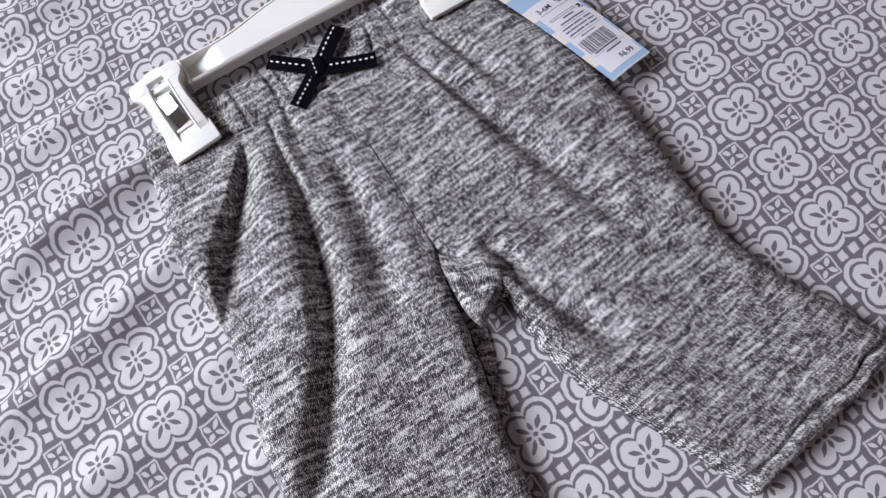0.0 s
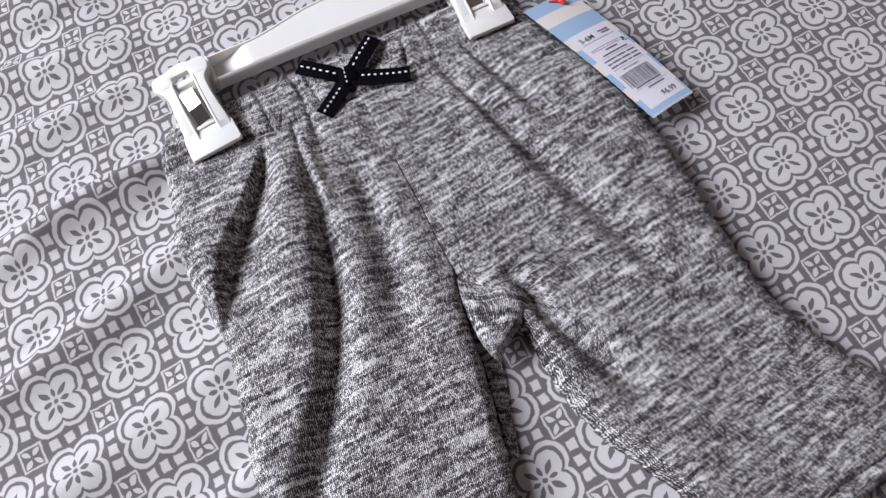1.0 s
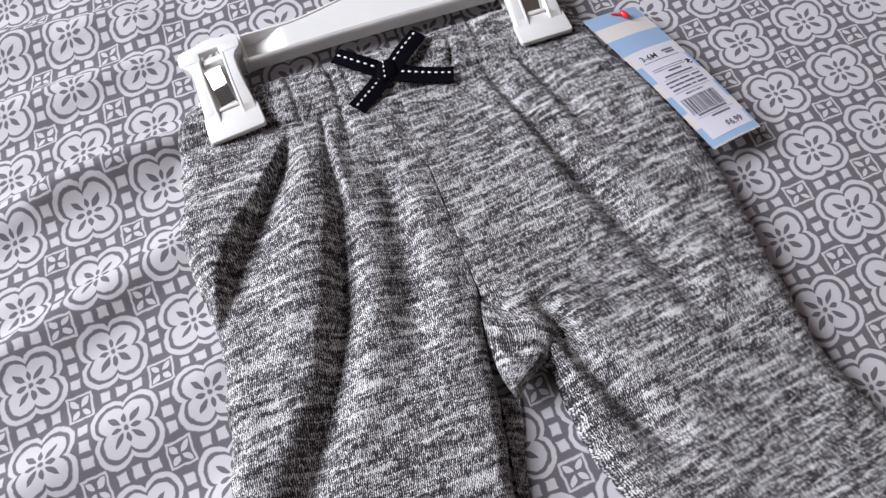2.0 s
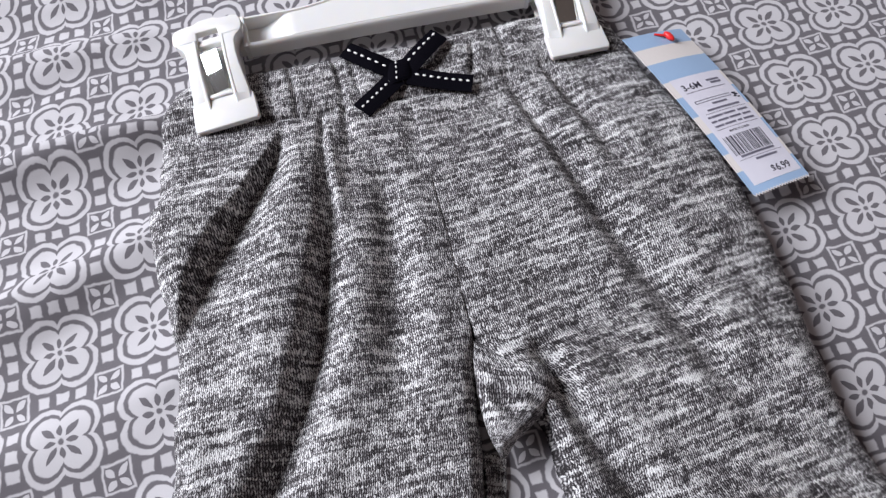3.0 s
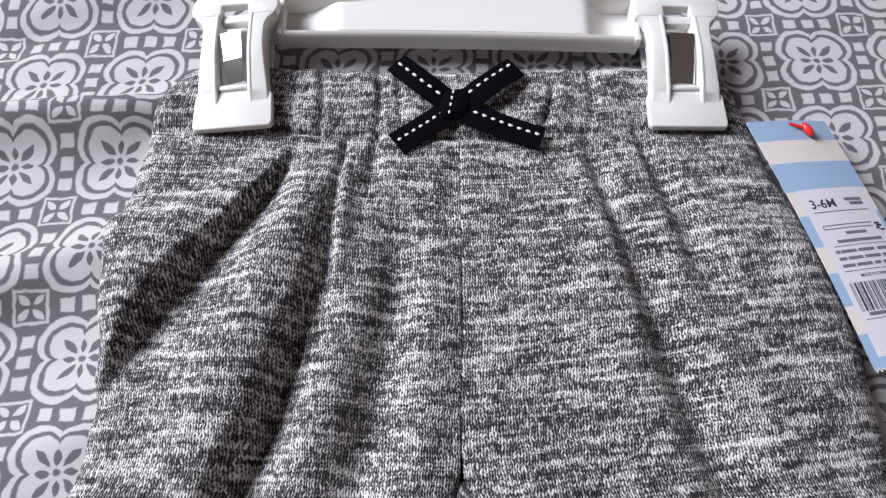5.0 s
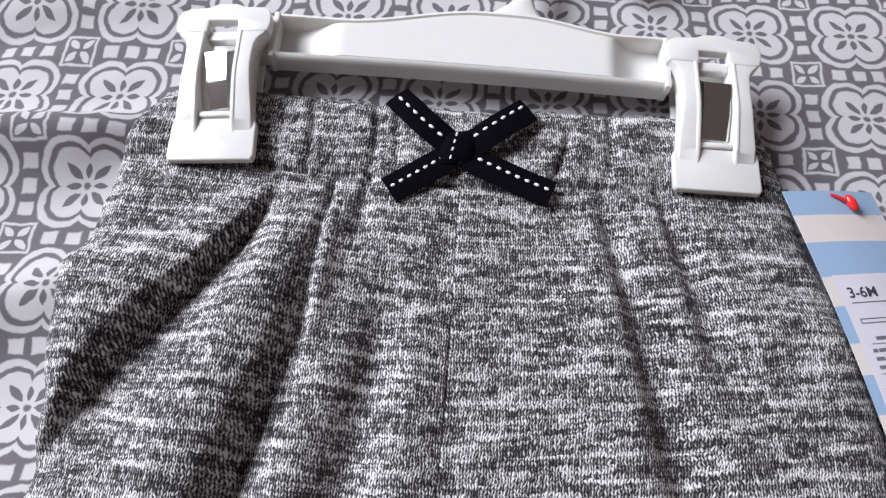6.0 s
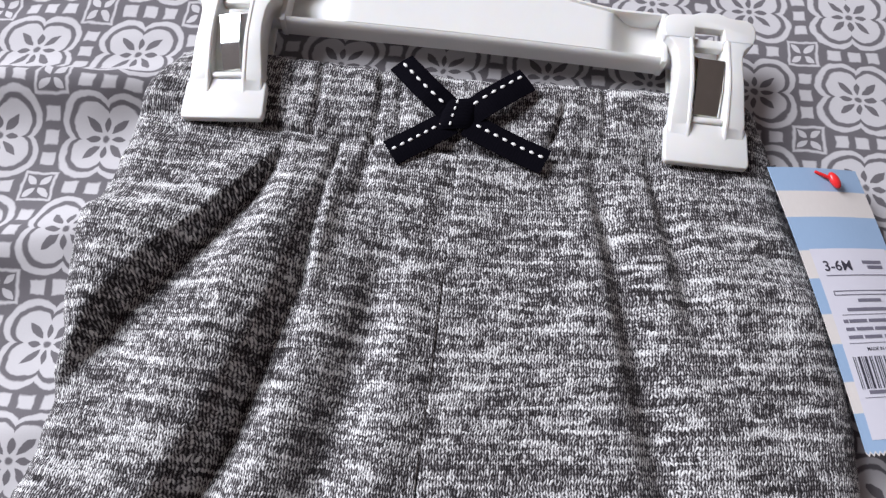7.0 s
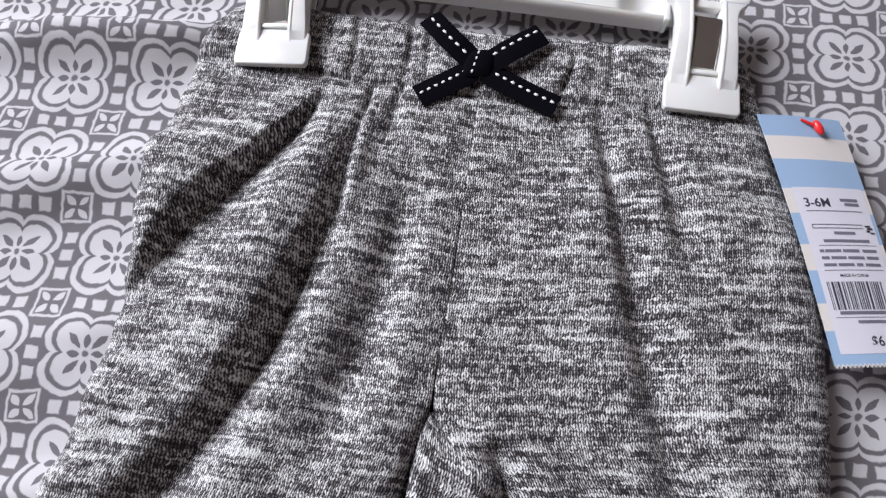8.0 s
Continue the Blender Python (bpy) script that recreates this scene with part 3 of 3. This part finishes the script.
def clip_shell():
    """Upper jaw in its own frame: x across, y up the clip, z above the cloth; side rails, slot, pressing plate."""
    rails = []
    for sgn in (-1, 1):
        def rail(s, t, sgn=sgn):
            y = -0.75 + 4.1 * t
            out = float(np.interp(y, RAIL_Y, RAIL_OUT))
            ring = [(out, 0.0), (out + 0.01, 0.38), (out - 0.03, 0.44), (out - 0.10, 0.46), (0.74, 0.46), (0.70, 0.50), (0.63, 0.50), (0.58, 0.45), (0.54, 0.0)]
            o, z = ring[round(s * 8)]
            lift = 0.32 * smooth01(0.15, 0.65, t) + 0.10 * math.sin(math.pi * t)
            return sgn * o, y, z * (0.55 + 0.45 * smooth01(0, 0.26, t)) + lift * (1 if z > 0 else 0)
        rails.append(grid_mesh(rail, 8, 36))
    head = [(-1.60, 3.30), (-1.70, 3.55), (-1.68, 3.95), (-1.54, 4.22), (-1.25, 4.32), (-0.60, 4.36), (-0.28, 4.50), (0.40, 4.50), (0.72, 4.36),
            (1.35, 4.32), (1.58, 4.22), (1.70, 3.95), (1.70, 3.60), (1.60, 3.30), (0.53, 3.30), (0.52, 3.80), (-0.52, 3.80), (-0.53, 3.30)]
    top = prism(head, 0.38, 0.80, 0.06, 3)
    bm = join(*rails, top)
    bmesh.ops.recalc_face_normals(bm, faces=bm.faces[:])
    return bm


def clip_plate():
    """The broad foot that presses on the cloth."""
    return prism([(-1.50, -1.32), (-1.42, -1.48), (1.42, -1.48), (1.50, -1.32), (1.47, -0.12), (1.38, 0.06), (1.26, 0.12), (-1.26, 0.12), (-1.38, 0.06), (-1.47, -0.12)], 0.02, 0.34, 0.08, 3)


def clip_bed():
    """The floor of the slot with the low lip across its end."""
    return prism([(-0.62, 0.10), (0.62, 0.10), (0.62, 2.95), (-0.62, 2.95)], 0.02, 0.16, 0.03)



def clip_spring():
    """A bent leaf of spring steel with three flat facets that comes out of the slot and over the jaw."""
    prof = [(3.02, 0.16), (2.82, 0.40), (2.46, 0.84), (1.42, 0.64), (1.36, 0.62), (0.50, 0.27), (0.46, 0.19)]
    return grid_mesh(lambda s, t: ((s - 0.5) * 0.96, *prof[round(t * 6)]), 1, 6, thick=-0.05)


def lower_jaw():
    return join(prism([(-1.4, -1.4), (1.4, -1.4), (1.4, 0.1), (1.1, 0.3), (1.1, 4.2), (-1.1, 4.2), (-1.1, 0.3), (-1.4, 0.1)], -0.95, -0.72, 0.06))


def hanger():
    thing = tagged(empty("trouser_hanger", 0, 4, 0), "small white plastic clip hanger lying on the sheet", "hanger")
    part("bar", hanger_bar(), PLASTIC, thing, sharp=50)
    for x0, x1, top in ((-6.88, -6.66, 4.86), (7.24, 7.46, 5.06)):
        part("end_wall", box(x0, x1, 2.94, top, 0.62, 1.60, 0.05), PLASTIC, thing)
    for x0, x1, y0, y1 in ((-7.7, -6.8, 3.15, 4.5), (7.4, 8.0, 3.25, 4.6)):
        part("neck", box(x0, x1, y0, y1, 0.60, 1.35, 0.12), PLASTIC, thing)
    part("hook", hanger_hook(), PLASTIC, thing)
    for m, roll in ((pose(-0.0822, 0.002, 0.0118, 0.5, -6, 2.6), -11), (pose(0.0888, 0.0048, 0.0118, 0.5, 0, 0.2), 3)):
        clip = part("clip", clip_shell(), PLASTIC, thing, sharp=38)
        spring = part("spring", clip_spring(), STEEL, clip, "bright bent steel spring leaf", smooth=False)
        spring.matrix_basis = pose(0, 0, 0, 0, roll, 0)
        part("lower_jaw", lower_jaw(), PLASTIC, clip)
        part("pressing_plate", clip_plate(), PLASTIC, clip, sharp=38)
        part("slot_bed", clip_bed(), PLASTIC, clip)
        part("slot_lip", box(-0.56, 0.56, 0.12, 0.34, 0.02, 0.44, 0.06), PLASTIC, clip)
        part("bridge", box(-0.56, 0.56, 3.10, 3.48, 0.20, 0.58, 0.05), PLASTIC, clip)
        clip.matrix_basis = m
    return thing


hanger()

# ---- the swing tag ----
TAG_TL, TAG_TR, TAG_BL, TAG_BR = (np.array(p) for p in ((10.93, -0.93, 1.72), (14.55, -0.22, 0.78), (13.92, -10.28, 1.25), (16.95, -9.75, 1.02)))


def on_tag(a, b, lift=0.0):
    p = (TAG_TL * (1 - a) + TAG_TR * a) * (1 - b) + (TAG_BL * (1 - a) + TAG_BR * a) * b
    bow_up = 0.22 * math.sin(math.pi * b) + 0.10 * math.sin(math.pi * a)
    return p[0] + 0.2 * lift, p[1], p[2] + bow_up + lift


def tag_patch(a0, a1, b0, b1, lift, na=2, nb=2):
    return grid_mesh(lambda s, t: on_tag(a0 + (a1 - a0) * s, b0 + (b1 - b0) * t, lift), na, nb, lambda s, t: (s, t))


def tag_text(words, a, b, size, mat, thing, name, squeeze=1.0):
    curve = bpy.data.curves.new("words", "FONT")
    curve.body, curve.size, curve.align_x, curve.offset = words, 1.0, "LEFT", 0.012
    ob = new("words", curve)
    dg = bpy.context.evaluated_depsgraph_get()
    me = bpy.data.meshes.new_from_object(ob.evaluated_get(dg))
    bpy.data.objects.remove(ob)
    for v in me.vertices:
        v.co = Vector(on_tag(a + v.co.x * size * squeeze / 3.35, b - v.co.y * size / 9.95, 0.022)) * CM
    me.materials.clear()
    me.materials.append(mat)
    ob = new(name, me)
    ob.parent = thing
    ob["label"] = "printed words " + words
    return ob


def swing_tag():
    thing = tagged(empty("swing_tag", 13, -5, 0), "blue and cream striped card price tag with a printed label", "price tag")

    def card(s, t):
        b = t * 1.0
        if t == 1:
            b += 0.006 if round(s * 40) % 2 else -0.006
        return on_tag(s, b)

    part("card", grid_mesh(card, 40, 40, lambda s, t: (s, t), thick=-0.03), CARD, thing)
    part("label_panel", tag_patch(0.10, 0.95, 0.315, 0.955, 0.010, 12, 20), LABEL, thing, "white printed size and price panel")
    tag_text("3-6M", 0.18, 0.395, 0.50, INK, thing, "size_print", 1.0)
    for a0, a1, b0, b1, mat in (
        (0.62, 0.84, 0.360, 0.372, PALE_INK), (0.66, 0.84, 0.378, 0.390, PALE_INK),
        (0.18, 0.86, 0.411, 0.414, PALE_INK),
        (0.19, 0.80, 0.466, 0.469, PALE_INK), (0.19, 0.80, 0.480, 0.483, PALE_INK), (0.19, 0.20, 0.466, 0.483, PALE_INK),
        (0.83, 0.90, 0.468, 0.476, INK), (0.85, 0.92, 0.478, 0.486, INK), (0.83, 0.88, 0.488, 0.496, INK), (0.88, 0.93, 0.496, 0.503, INK),
        (0.42, 0.68, 0.496, 0.507, PALE_INK),
        (0.27, 0.83, 0.527, 0.538, PALE_INK),
        (0.20, 0.90, 0.549, 0.551, PALE_INK),
        (0.19, 0.24, 0.566, 0.577, PALE_INK), (0.25, 0.44, 0.566, 0.577, PALE_INK), (0.46, 0.66, 0.566, 0.577, PALE_INK), (0.70, 0.88, 0.566, 0.577, PALE_INK),
        (0.19, 0.28, 0.593, 0.604, PALE_INK), (0.30, 0.48, 0.593, 0.604, PALE_INK), (0.50, 0.70, 0.593, 0.604, PALE_INK), (0.73, 0.88, 0.593, 0.604, PALE_INK),
        (0.19, 0.34, 0.620, 0.631, PALE_INK), (0.36, 0.55, 0.620, 0.631, PALE_INK), (0.58, 0.66, 0.620, 0.631, PALE_INK), (0.69, 0.88, 0.620, 0.631, PALE_INK),
        (0.18, 0.90, 0.645, 0.647, PALE_INK),
        (0.16, 0.90, 0.822, 0.824, PALE_INK),
        (0.40, 0.78, 0.834, 0.845, PALE_INK),
        (0.22, 0.80, 0.800, 0.812, PALE_INK),
    ):
        part("print_bar", tag_patch(a0, a1, b0, b1, 0.022, 6, 1), mat, thing)
    tag_text("MADE IN CHINA", 0.34, 0.672, 0.165, INK, thing, "origin_print", 0.95)
    rng = random.Random(4)
    a = 0.16
    while a < 0.80:
        w = rng.choice((0.007, 0.009, 0.016, 0.026))
        part("barcode_line", tag_patch(a, a + w, 0.690, 0.795, 0.022, 1, 4), INK, thing)
        a += w + rng.choice((0.009, 0.012, 0.022))
    tag_text("$6.99", 0.50, 0.928, 0.52, INK, thing, "price_print", 0.95)

    # the red plastic barb that holds the tag
    head = Vector(on_tag(0.64, 0.055, 0.16)) * CM
    bm = bmesh.new()
    bmesh.ops.create_uvsphere(bm, u_segments=14, v_segments=10, radius=0.23 * CM)
    bmesh.ops.transform(bm, matrix=Matrix.Translation(head) @ Matrix.Rotation(radians(-62), 4, "Z") @ Matrix.Diagonal((1.45, 0.72, 0.62, 1)), verts=bm.verts[:])
    stem = bmesh.new()
    bmesh.ops.create_cone(stem, cap_ends=True, segments=8, radius1=0.07 * CM, radius2=0.05 * CM, depth=0.55 * CM)
    bmesh.ops.transform(stem, matrix=Matrix.Translation(head + Vector((-0.42, 0.16, 0.0)) * CM) @ Matrix.Rotation(radians(160), 4, "Z") @ Matrix.Rotation(radians(90), 4, "Y"), verts=stem.verts[:])
    part("red_barb", join(bm, stem), RED, thing, "small red plastic tag fastener")
    return thing


swing_tag()
